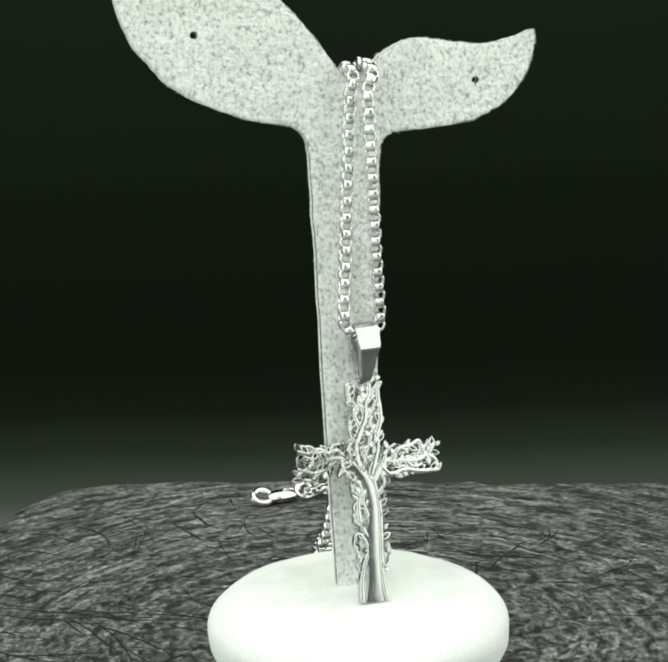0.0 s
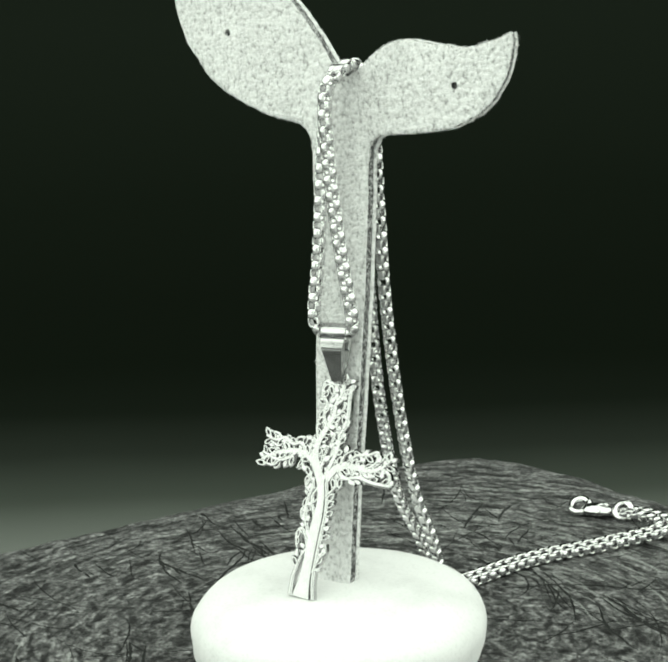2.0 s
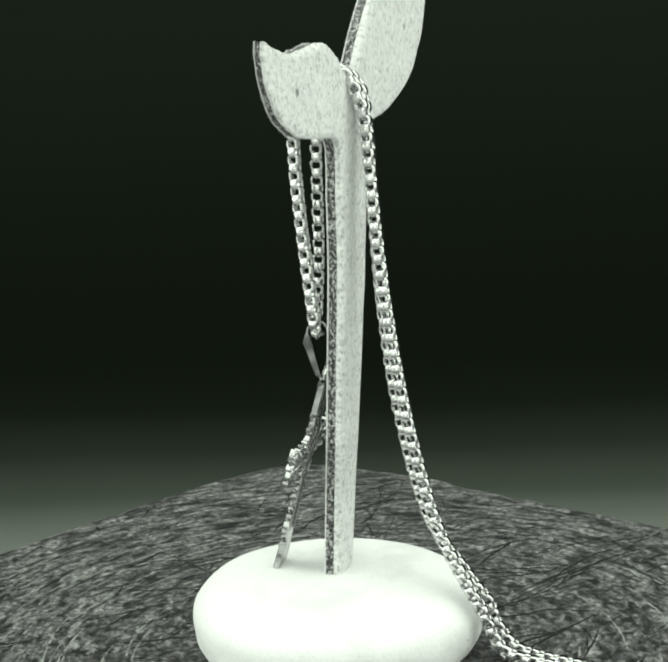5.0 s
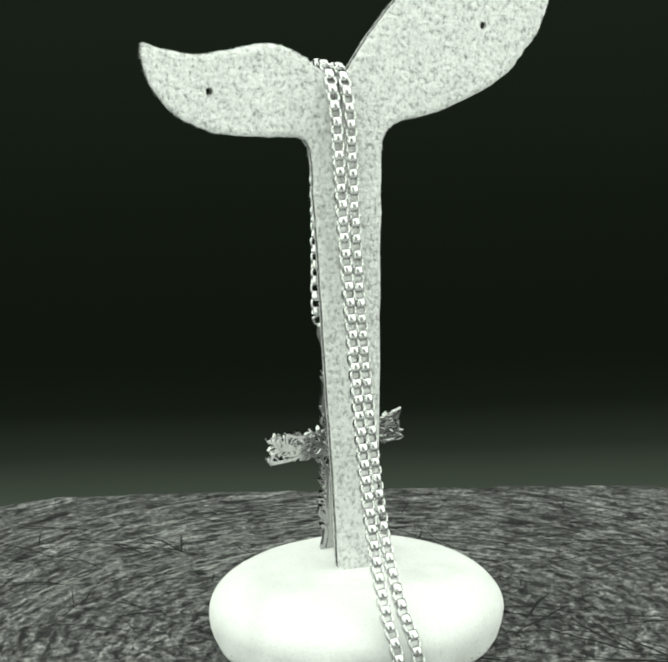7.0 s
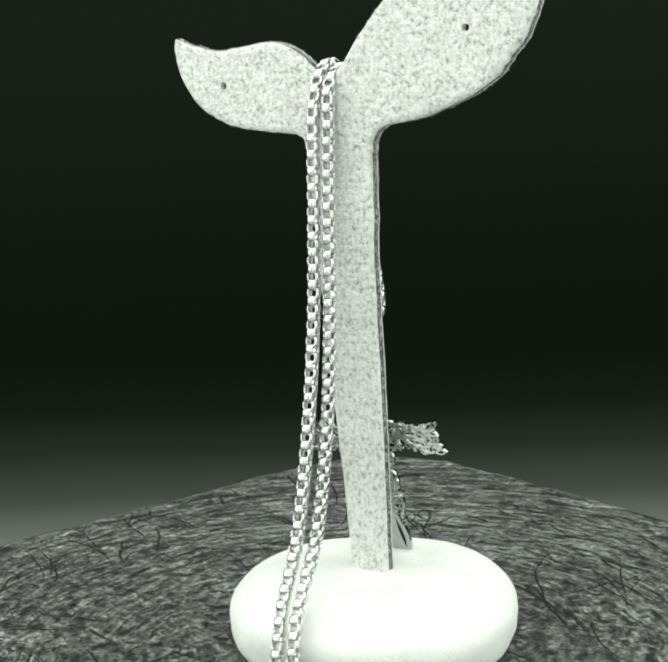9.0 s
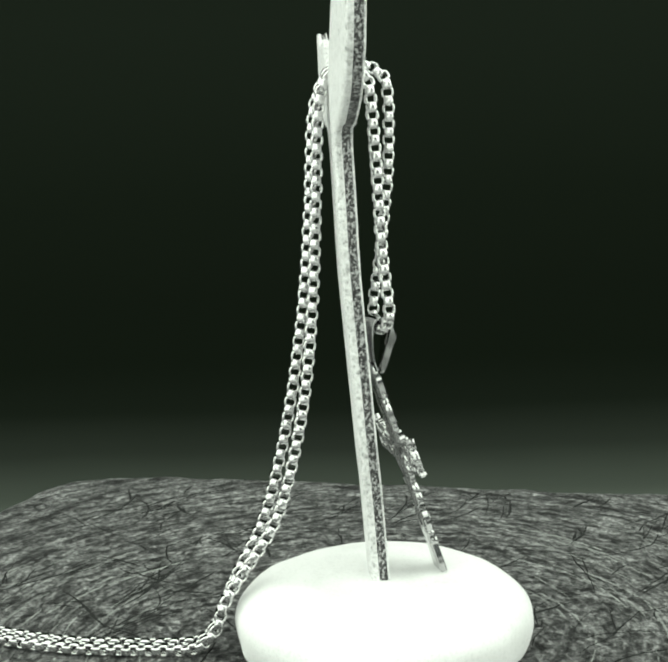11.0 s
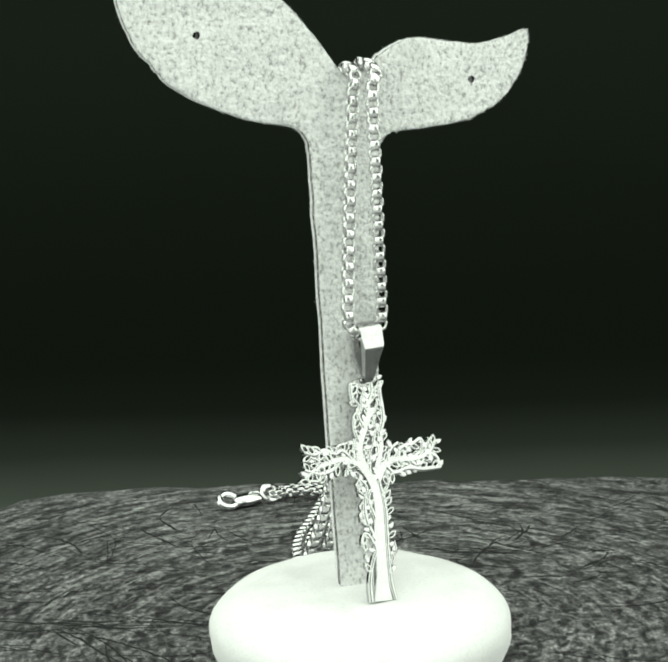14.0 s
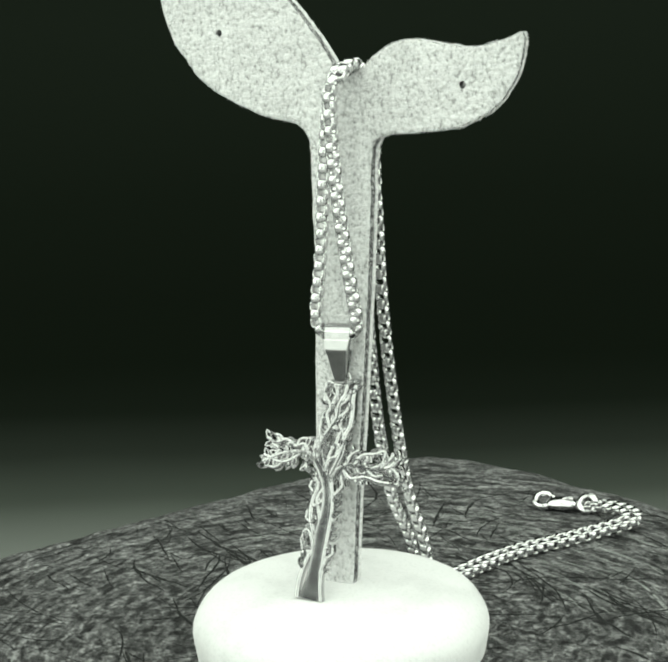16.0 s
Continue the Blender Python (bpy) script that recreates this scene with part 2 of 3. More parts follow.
def board():
    """A square block with well rounded corners and a weathered top."""
    def radius(a):
        c, s = math.cos(a), math.sin(a)
        n = 7.3
        return 1 / (abs(c / 0.1228) ** n + abs(s / 0.1285) ** n) ** (1 / n)

    def ragged(a):
        return 0.007 * noise.noise((6 * math.cos(a), 6 * math.sin(a), 2)) + 0.005 * noise.noise((22 * math.cos(a), 22 * math.sin(a), 8))
    turn, seg, rings = radians(-6.3), 400, 150
    bm = bmesh.new()
    rows = []
    for i in range(1, rings + 1):
        f = i / rings
        row = []
        for k in range(seg):
            a = k * math.tau / seg
            r = radius(a) * f * (1 + f ** 6 * ragged(a))
            x, y = r * math.cos(a + turn) + 0.0055, r * math.sin(a + turn) + 0.0032
            z = rough(x, y) - (max(0.0, f - 0.97) / 0.03) ** 2 * 0.0014 + f ** 14 * 0.0009 * noise.noise((11 * math.cos(a), 11 * math.sin(a), 5))
            row.append(bm.verts.new((x, y, z)))
        rows.append(row)
    hub = bm.verts.new((0.0055, 0.0032, 0.0))
    for drop, d in ((-0.004, 0.0012), (FLOOR + 0.003, 0.0012), (FLOOR, -0.002)):
        row = []
        for k in range(seg):
            a = k * math.tau / seg
            r = radius(a) * (1 + ragged(a)) + d + 0.0006 * noise.noise((9 * math.cos(a), 9 * math.sin(a), drop * 300))
            row.append(bm.verts.new((r * math.cos(a + turn) + 0.0055, r * math.sin(a + turn) + 0.0032, drop)))
        rows.append(row)
    for k in range(seg):
        bm.faces.new((hub, rows[0][k], rows[0][(k + 1) % seg]))
    for p, q in zip(rows, rows[1:]):
        for k in range(seg):
            bm.faces.new((p[k], q[k], q[(k + 1) % seg], p[(k + 1) % seg]))
    bm.faces.new(list(reversed(rows[-1])))
    ob = part("wooden_board", bm, WOOD)
    # hairline cracks and scratches, some of them forked
    bm = bmesh.new()

    def crack(at, way, n, step, wide, depth):
        row, curl = [], random.gauss(0, 0.02)
        for i in range(n + 1):
            off = at - Vector((0.0055, 0.0032))
            if off.length > 0.945 * radius(math.atan2(off.y, off.x) - turn):
                break
            side = Vector((-math.sin(way), math.cos(way))) * wide * math.sin(math.pi * (0.06 + 0.88 * i / n)) * random.uniform(0.6, 1.3)
            row.append([bm.verts.new((at.x + s * side.x, at.y + s * side.y, rough(at.x, at.y) + z)) for s, z in ((-1, 0.00002), (0, 0.00012), (1, 0.00002))])
            if depth and random.random() < 0.04:
                crack(at, way + random.choice((-1, 1)) * random.uniform(0.2, 0.55), max(4, n // 2), step, wide * 0.75, depth - 1)
            at = at + step * Vector((math.cos(way), math.sin(way)))
            way += curl + random.gauss(0, 0.06)
        for p, q in zip(row, row[1:]):
            for i in (0, 1):
                bm.faces.new((p[i], q[i], q[i + 1], p[i + 1]))

    for k in range(210):
        r, a = 0.030 + 0.095 * math.sqrt(random.random()), random.uniform(0, math.tau)
        kind = random.random()
        way = random.gauss(-0.28, 0.22) + random.choice((0, math.pi)) if kind < 0.5 else a + random.gauss(0, 0.3) if kind < 0.8 else random.uniform(0, math.tau)
        crack(Vector((r * math.cos(a), r * math.sin(a))), way, random.randint(6, 20), random.uniform(0.0009, 0.0019), random.choice((0.00014, 0.0002, 0.0003, 0.0005)), 1)
    # long knife cuts that run one way across the board, singly and in bundles
    for k in range(46):
        at = Vector((random.uniform(-0.115, 0.115), random.uniform(-0.115, 0.115)))
        if at.length < 0.045:
            continue
        way = random.gauss(-0.54, 0.16)
        for j in range(random.choice((1, 1, 1, 2, 3))):
            crack(at + Vector((random.gauss(0, 0.002), random.gauss(0, 0.002))), way + random.gauss(0, 0.06), random.randint(12, 26), random.uniform(0.0011, 0.0018), random.uniform(0.00022, 0.00055), 1)
    # pale scratches that follow the saw
    pale = bmesh.new()
    for k in range(130):
        at = Vector((random.uniform(-0.07, 0.07), random.choice((-1, 1)) * random.uniform(0.05, 0.12)))
        way, step, wide = math.atan2(at.y, at.x) + math.pi / 2 + random.gauss(0, 0.06), 0.0018, random.uniform(0.00010, 0.00030)
        n, row = random.randint(8, 26), []
        curl = step / (at.length * random.uniform(0.95, 1.3))
        for i in range(n + 1):
            off = at - Vector((0.0055, 0.0032))
            if off.length > 0.93 * radius(math.atan2(off.y, off.x) - turn) or (at - Vector((0, -0.006))).length < 0.034:
                break
            side = Vector((-math.sin(way), math.cos(way))) * wide * random.uniform(0.3, 1.2)
            row.append([pale.verts.new((at.x + s * side.x, at.y + s * side.y, rough(at.x, at.y) + z)) for s, z in ((-1, 0.00001), (0, 0.00010), (1, 0.00001))])
            at = at + step * Vector((math.cos(way), math.sin(way)))
            way += curl + random.gauss(0, 0.012)
        for p, q in zip(row, row[1:]):
            if random.random() < 0.8:
                for i in (0, 1):
                    pale.faces.new((p[i], q[i], q[i + 1], p[i + 1]))
    tagged(part("worn_grain", pale, WORN, ob, "pale scratches along the grain"), kind="stuff")
    tagged(part("cracks", bm, CRACK, ob, "fine dark hairline cracks"), kind="stuff")
    return tagged(ob, "square blackened wood board with rounded corners and rough grain", "board")


BOARD = board()

# ---- the necklace stand ----
LEAN = radians(11.5)
U, N = Vector((math.cos(LEAN), math.sin(LEAN), 0)), Vector((math.sin(LEAN), -math.cos(LEAN), 0))
BASE_AT = Vector((0.0, -0.0058, 0))
BASE_TOP = 0.0173


def bow(z):
    """How far the stem's middle lies in front of the axis, in mm, at the height z in mm."""
    at = [(10, 5.3), (17, 5.0), (29, 4.3), (39, 3.7), (49, 2.9), (64, 1.9), (79, 0.9), (88, 0.3), (97, -0.05), (107, -0.3), (117, -0.7), (126, -0.95), (180, -0.95)]
    for (a, u), (b, v) in zip(at, at[1:]):
        if z <= b:
            s = max(0.0, (z - a) / (b - a))
            return u + (v - u) * s
    return -0.95


def stand():
    thing = new("necklace_stand")
    thing.location = BASE_AT
    runs = [
        [(-6.0, 16.2), (-6.9, 55), (-7.2, 83), (-7.7, 105), (-7.9, 113), (-8.4, 118), (-10.2, 120.7), (-13, 121.9), (-21.5, 123.5), (-31.3, 127.4), (-37.7, 131.1),
         (-42.2, 136), (-46.0, 141.2), (-48.6, 149), (-48.8, 157), (-46.5, 165), (-42, 172)],
        [(-42, 172), (-31.5, 165.5), (-21.5, 157), (-13.4, 149), (-9.2, 144.4), (-5.3, 139.8), (-0.9, 133.6), (1.9, 132.0), (6.0, 133.9), (8.6, 136.2), (11.5, 138), (15, 139.3), (19.2, 139.5),
         (26.3, 138.5), (32, 137.8), (38, 138.9), (43.9, 140.8)],
        [(43.9, 140.8), (44.2, 138), (42.7, 132.3), (38.7, 126.5), (34.0, 123.3), (28, 121), (18.9, 119.9), (12.0, 119.5), (9.2, 118.4), (7.8, 115), (7.5, 105), (6.8, 93), (5.7, 69), (4.1, 40), (3.2, 16.2)],
    ]
    loop = []
    for r in runs:
        loop += [q * MM for q in spline(r, 5)][:-1]
    loop.append(Vector((3.2, 16.2)) * MM)
    loop = [q + Vector((noise.noise((q.x * 900, q.y * 900, 1)), noise.noise((q.x * 900, q.y * 900, 7)))) * 0.0003 for q in loop]
    holes = [(-0.0322, 0.1419, 0.00085), (0.0302, 0.1301, 0.00085)]

    def place(x, z, d):
        d *= 1 - 0.4 * max(0.0, min(1.0, (x - 0.016) / 0.026))
        twist = radians(2.0) * max(0.0, min(1.0, (0.116 - z) / 0.1))
        across, out = U * math.cos(twist) - N * math.sin(twist), N * math.cos(twist) + U * math.sin(twist)
        return across * x + out * d + N * (bow(z / MM) * MM) + Vector((0, 0, z)) - BASE_AT
    front = [(0.0010, 0.0021), (0.0004, 0.00204), (0.0001, 0.0019), (0.0001, 0.0016)]
    back = [(0.0001, -0.00035), (0.0, -0.0006), (0.0, -0.0015), (0.0003, -0.0018), (0.0007, -0.00198), (0.0013, -0.0021)]
    part("front_velvet", slab(loop, holes, front, place), VELVET, thing, "pale grey flocked velvet facing", smooth=False)
    part("back_velvet", slab(loop, holes, back, place), VELVET, thing, "pale grey flocked velvet facing", smooth=False)
    part("core", slab(loop, holes, [(0.00014, 0.00162), (0.00016, -0.00037)], place), CORE, thing, "dark fibreboard edge between the velvet facings", smooth=False)

    # stray pile that stands off the cut edges
    bm = bmesh.new()
    rim = [q for k in range(len(loop)) for q in [loop[k].lerp(loop[(k + 1) % len(loop)], s / 6) for s in range(6)]]
    for q in rim:
        for k in range(4):
            d = random.choice((random.uniform(0.0015, 0.0019), random.uniform(-0.0016, -0.0008)))
            g = q + Vector((random.gauss(0, 1), random.gauss(0, 1))) * 0.00006
            root = place(g.x, g.y, d)
            way = Vector((random.gauss(0, 1), random.gauss(0, 1), random.gauss(0, 1))).normalized()
            tip = root + way * random.uniform(0.0002, 0.0006)
            side = way.orthogonal().normalized() * 0.00006
            bm.faces.new([bm.verts.new(v) for v in (root - side, root + side, tip)])
    tagged(part("fuzz", bm, VELVET, thing, "loose pale velvet fibres", smooth=False), kind="stuff")

    # the pebble-like foot
    bm = bmesh.new()
    prof = [(0, 17.3), (6, 17.3), (12, 17.25), (18, 17.1), (23, 16.65), (27, 15.75), (30, 14.4), (32.3, 12.5), (33.9, 10.3), (34.5, 8.0), (34.4, 5.8), (34.0, 3.4), (33.4, 1.6), (32.8, 0.5), (32.0, 0)]
    prof = spline([(a, b) for a, b in prof], 2)
    seg, rings = 96, []
    for r, z in prof[1:]:
        ring = []
        for k in range(seg):
            a = k * math.tau / seg
            wob = 1 + 0.010 * math.cos(4 * a + 0.5) + 0.006 * math.sin(3 * a) + 0.006 * noise.noise((3 * math.cos(a), 3 * math.sin(a), z * 0.12)) * min(1, r / 20)
            wob += 0.022 * noise.noise((4.5 * math.cos(a), 4.5 * math.sin(a), z * 0.22)) * max(0.0, min(1.0, (9 - z) / 6)) * min(1, r / 30)
            dz = 0.35 * noise.noise((0.09 * r * math.cos(a), 0.09 * r * math.sin(a), 3)) if z > 1 else 0
            ring.append(bm.verts.new((r * wob * math.cos(a) * MM, r * wob * math.sin(a) * MM, max(0, z + dz) * MM)))
        rings.append(ring)
    top = bm.verts.new((0, 0, BASE_TOP))
    for k in range(seg):
        bm.faces.new((top, rings[0][k], rings[0][(k + 1) % seg]))
    for a, b in zip(rings, rings[1:]):
        for k in range(seg):
            bm.faces.new((a[k], b[k], b[(k + 1) % seg], a[(k + 1) % seg]))
    bm.faces.new(rings[-1])
    bmesh.ops.recalc_face_normals(bm, faces=bm.faces)
    part("foot", bm, PLUSH, thing, "round white velvet-covered foot, softly padded")

    # lint caught low on the rim, at the back
    bm = bmesh.new()
    for k in range(240):
        a = random.gauss(1.6, 1.1)
        z = abs(random.gauss(0, 1.6)) + 0.3
        r = 34.5 if z > 2 else 33.7 + 0.4 * z
        root = Vector((r * math.cos(a), r * math.sin(a), z)) * MM
        way = Vector((-math.sin(a), math.cos(a), random.gauss(0, 0.4))).normalized()
        size = random.uniform(0.15, 0.8) * MM
        out = Vector((math.cos(a), math.sin(a), 0)) * 0.0005
        lift = Vector((0, 0, 0.00012))
        bm.faces.new([bm.verts.new(v) for v in (root + out - way * size, root + out + lift, root + out + way * size, root + out - lift)])
    tagged(part("lint", bm, CORE, thing, "grey lint on the lower rim", smooth=False), kind="stuff")
    return tagged(thing, "pale velvet whale-tail necklace stand on a round white foot", "necklace stand")


STAND = stand()


# ---- the necklace ----
NECK = new("necklace")
NECK_AT = Vector((0.0, 0.0, BASE_TOP))
NECK.location = NECK_AT
tagged(NECK, "silver box chain necklace with tree cross pendant draped over stand", "necklace")


def link_mesh():
    """One link: a flat-banded ring, long along x, its hole along z."""
    bm = bmesh.new()
    hx, hy, th, w, seg = 1.30, 1.44, 0.55, 0.95, 16
    rings = []
    for k in range(seg):
        a = k * math.tau / seg
        c, s = math.cos(a), math.sin(a)
        e = 0.62
        ox, oy = math.copysign(abs(c) ** e, c), math.copysign(abs(s) ** e, s)
        ring = []
        for dr, dz in ((0, w * 0.6), (0, -w * 0.6), (-0.16, -w), (-th + 0.1, -w), (-th, -w * 0.7), (-th, w * 0.7), (-th + 0.1, w), (-0.16, w)):
            ring.append(bm.verts.new(((hx + dr) * ox * MM, (hy + dr) * oy * MM, dz * MM)))
        rings.append(ring)
    for i in range(seg):
        a, b = rings[i], rings[(i + 1) % seg]
        for k in range(8):
            bm.faces.new((a[k], b[k], b[(k + 1) % 8], a[(k + 1) % 8]))
    bmesh.ops.recalc_face_normals(bm, faces=bm.faces)
    me = bpy.data.meshes.new("link")
    bm.to_mesh(me)
    bm.free()
    me.materials.append(LINKS)
    for f in me.polygons:
        f.use_smooth = True
    return me


LINK = link_mesh()
PITCH = 0.00178


def chain(points, roll=0.0, first=0):
    """Links along a curve through points (mm), each a quarter turn from the last."""
    path = [Vector(q) * MM for q in spline(points, 24)]
    run = [0.0]
    for a, b in zip(path, path[1:]):
        run.append(run[-1] + (b - a).length)
    count = round(run[-1] / PITCH)
    side, i = None, 0
    for k in range(count + 1):
        s = run[-1] * k / count
        while i < len(run) - 2 and run[i + 1] < s:
            i += 1
        f = (s - run[i]) / max(1e-9, run[i + 1] - run[i])
        at = path[i].lerp(path[i + 1], f)
        d = (path[min(i + 4, len(path) - 1)] - path[max(i - 3, 0)]).normalized()
        if side is None:
            side = Vector((math.cos(LEAN + radians(roll)), math.sin(LEAN + radians(roll)), 0.001))
        side = (side - d * side.dot(d)).normalized()
        up = d.cross(side)
        jitter = radians(random.uniform(-7, 7))
        y, z = (side, up) if (k + first) % 2 else (up, -side)
        y, z = y * math.cos(jitter) + z * math.sin(jitter), z * math.cos(jitter) - y * math.sin(jitter)
        ob = new("link", LINK)
        ob.parent = NECK
        m = Matrix((d, y, z)).transposed().to_4x4()
        m.translation = at - NECK_AT
        ob.matrix_basis = m


def pt(u, off, z):
    """A point in mm, from the place along the stand, before it, and its height."""
    q = U * u + N * off
    return (q.x, q.y, z)


def chains():
    right = [pt(3.9, -2.5, 132.6), pt(4.1, 0.5, 134.6), pt(4.6, 4.6, 134.4), pt(5.0, 8.4, 132.4), (5.5, -9.5, 128.5), (5.9, -9.2, 112), (6.4, -7.0, 93.4), (6.9, -5.0, 80.5), (6.4, -5.0, 76.8), (4.3, -6.0, 75.0)]
    left = [pt(0.7, -2.5, 132.0), pt(0.7, 0.5, 133.8), pt(1.0, 3.4, 133.6), pt(1.4, 5.4, 131.4), (1.6, -6.0, 127.5), (0.6, -7.0, 112), (-0.5, -7.9, 93), (-1.1, -9.2, 80.5), (-0.2, -8.6, 76.8), (2.2, -6.9, 75.0)]
    chain(right)
    chain(left)
    tail = [(-8.6, 46), (-8.8, 56), (-8.5, 66), (-6.6, 76), (-4.0, 84.5), (-0.2, 97), (2.6, 106.0), (1.8, 111.6), (-4.0, 114.8), (-10.0, 115.4), (-14.5, 114.4)]
    for s in (1, -1):
        top = [pt(3.9, -2.8, 132.4), pt(3.8, -4.6, 129.5)] if s > 0 else [pt(0.7, -2.8, 131.8), pt(0.6, -4.6, 129)]
        back = [(2.2, 7.2, 122), (1.6, 8.5, 102), (0.6, 10.8, 79), (-0.4, 14.6, 56), (-1.8, 20.4, 33), (-3.4, 27.4, 18.6), (-5.0, 30.6, 12.0), (-6.0, 33.0, 6.0), (-6.6, 37, 2.4)]
        if s < 0:
            back = [(-0.9, 5.6, 122), (-1.1, 6.7, 102), (-1.8, 8.2, 79), (-2.9, 11.2, 56), (-4.6, 17.2, 33), (-7.0, 26.0, 19.0), (-9.0, 29.8, 13.0), (-10.2, 32.2, 6.4), (-10.4, 37, 2.4)]
        lie = []
        for i, (x, y) in enumerate(tail):
            a, b = Vector(tail[max(0, i - 1)]), Vector(tail[min(len(tail) - 1, i + 1)])
            d = (b - a).normalized()
            lie.append((x + s * 1.6 * d.y, y - s * 1.6 * d.x, 1.7 + (0, 0, 0, 0, 0, 0.4, 0.9, 1.3, 1.3, 1.0, 0.7)[i]))
        chain(top + back + lie, 0)


chains()


# bail: one bent strip, wide at the top and narrow at the foot
def bail():
    a = radians(27)
    wide, front = Vector((math.cos(a), math.sin(a), 0)), Vector((math.sin(a), -math.cos(a), 0))
    mid = Vector((2.9, -5.9, -0.4))
    prof = [(0.4, 64.9, 0.45), (0.6, 65.7, 1.15), (1.1, 68.2, 1.6), (1.8, 71.4, 2.05), (2.4, 74.0, 2.55), (2.75, 75.6, 2.8), (2.45, 77.0, 2.85), (1.5, 78.0, 2.9), (0.2, 78.4, 2.9), (-1.0, 78.0, 2.9), (-1.8, 76.8, 2.8), (-2.0, 74.8, 2.6), (-1.8, 71.0, 2.0), (-1.2, 67.8, 1.4), (-0.3, 65.6, 1.0)]
    line = spline(prof, 6)
    bm = bmesh.new()
    rings = []
    for i, q in enumerate(line):
        t = (line[min(i + 1, len(line) - 1)] - line[max(i - 1, 0)])
        nrm = Vector((t.y, -t.x)).normalized()
        ring = []
        # the front plate has deep side walls that end below the eye
        deep = 0.14 + (0.58 * q.z * max(0.0, min(1.0, (75.6 - q.y) / 2.0)) if i < len(line) // 2 else 0.0)
        for w, k in ((-1, 0.19), (-0.97, 0.24), (0.97, 0.24), (1, 0.19), (1, -deep), (-1, -deep)):
            o = front * (q.x - nrm.x * k) + Vector((0, 0, q.y - nrm.y * k))
            ring.append(bm.verts.new((mid + wide * (w * q.z) + o) * MM - NECK_AT))
        rings.append(ring)
    for p, q in zip(rings, rings[1:]):
        for k in range(6):
            bm.faces.new((p[k], p[(k + 1) % 6], q[(k + 1) % 6], q[k]))
    bm.faces.new(rings[0])
    bm.faces.new(rings[-1])
    bmesh.ops.recalc_face_normals(bm, faces=bm.faces)
    part("bail", bm, CHROME, NECK, "polished tapered bail")


bail()

# pendant plane: across the arms, up the shaft, and out of its face
FOOT = Vector((4.1, -19.3, 17.6))
HEAD = Vector((2.5, -4.9, 64.9))
UPWARD = (HEAD - FOOT).normalized()
ACROSS = Vector((32.7, 11.4, -2.5)).normalized()
ACROSS = (ACROSS - UPWARD * ACROSS.dot(UPWARD)).normalized()
FACE = ACROSS.cross(UPWARD)
PEND = (Matrix((ACROSS, UPWARD, FACE)).transposed()).to_4x4()
PEND.translation = FOOT * MM - NECK_AT


def ribbon(points, widths, depth=1.6, steps=6, dome=0.5, sink=0.0):
    """A flat bar in the pendant's plane (mm), barely domed, with bevelled rims."""
    line = spline([(x, y, w) for (x, y), w in zip(points, widths)], steps)
    bm = bmesh.new()
    rings = []
    for i, q in enumerate(line):
        t = line[min(i + 1, len(line) - 1)] - line[max(i - 1, 0)]
        nrm = Vector((-t.y, t.x)).normalized()
        h = q.z / 2
        top = depth / 2
        ring = []
        e = min(0.17 / h, 0.6)
        prof = [(-1, -top + 0.16), (-1, top - 0.16 - dome * 0.1), (-1 + e, top - dome * 0.1), (0, top), (1 - e, top - dome * 0.1), (1, top - 0.16 - dome * 0.1), (1, -top + 0.16), (1 - e, -top), (-1 + e, -top)]
        for w, z in prof:
            ring.append(bm.verts.new(((q.x + nrm.x * w * h) * MM, (q.y + nrm.y * w * h) * MM, (z - sink) * MM)))
        rings.append(ring)
    for a, b in zip(rings, rings[1:]):
        for k in range(9):
            bm.faces.new((a[k], a[(k + 1) % 9], b[(k + 1) % 9], b[k]))
    bm.faces.new(rings[0])
    bm.faces.new(rings[-1])
    bmesh.ops.recalc_face_normals(bm, faces=bm.faces)
    return bm


def leaf_mesh(hollow):
    """A leaf with rounded edges, 2.4 mm long, from its stalk at the origin along y, pierced by a slit or solid."""
    bm = bmesh.new()
    seg, rings = 14, []
    if hollow:
        prof = ((0.90, -0.72), (1.06, -0.56), (1.06, 0.56), (0.90, 0.72), (0.56, 0.72), (0.40, 0.56), (0.40, -0.56), (0.56, -0.72))
    else:
        prof = ((0.0, -0.72), (0.78, -0.72), (1.0, -0.54), (1.0, 0.54), (0.78, 0.72), (0.0, 0.73))
    n = len(prof)
    for k in range(seg):
        a = k * math.tau / seg
        y = 1.25 - 1.2 * math.cos(a)
        x = 0.66 * math.sin(a) * (0.75 + 0.35 * math.sin(a / 2) ** 2)
        if k == seg // 2:
            y += 0.3
        rings.append([bm.verts.new((x * f * MM, (1.3 + (y - 1.3) * (f * 0.8 + 0.2 if hollow else f)) * MM, z * MM)) for f, z in prof])
    for i in range(seg):
        a, b = rings[i], rings[(i + 1) % seg]
        for k in range(n if hollow else n - 1):
            bm.faces.new((a[k], a[(k + 1) % n], b[(k + 1) % n], b[k]))
    if not hollow:
        bmesh.ops.remove_doubles(bm, verts=bm.verts, dist=1e-7)
    bmesh.ops.recalc_face_normals(bm, faces=bm.faces)
    me = bpy.data.meshes.new("leaf")
    bm.to_mesh(me)
    bm.free()
    me.materials.append(CHROME)
    for f in me.polygons:
        f.use_smooth = True
    me.set_sharp_from_angle(angle=radians(38))
    return me


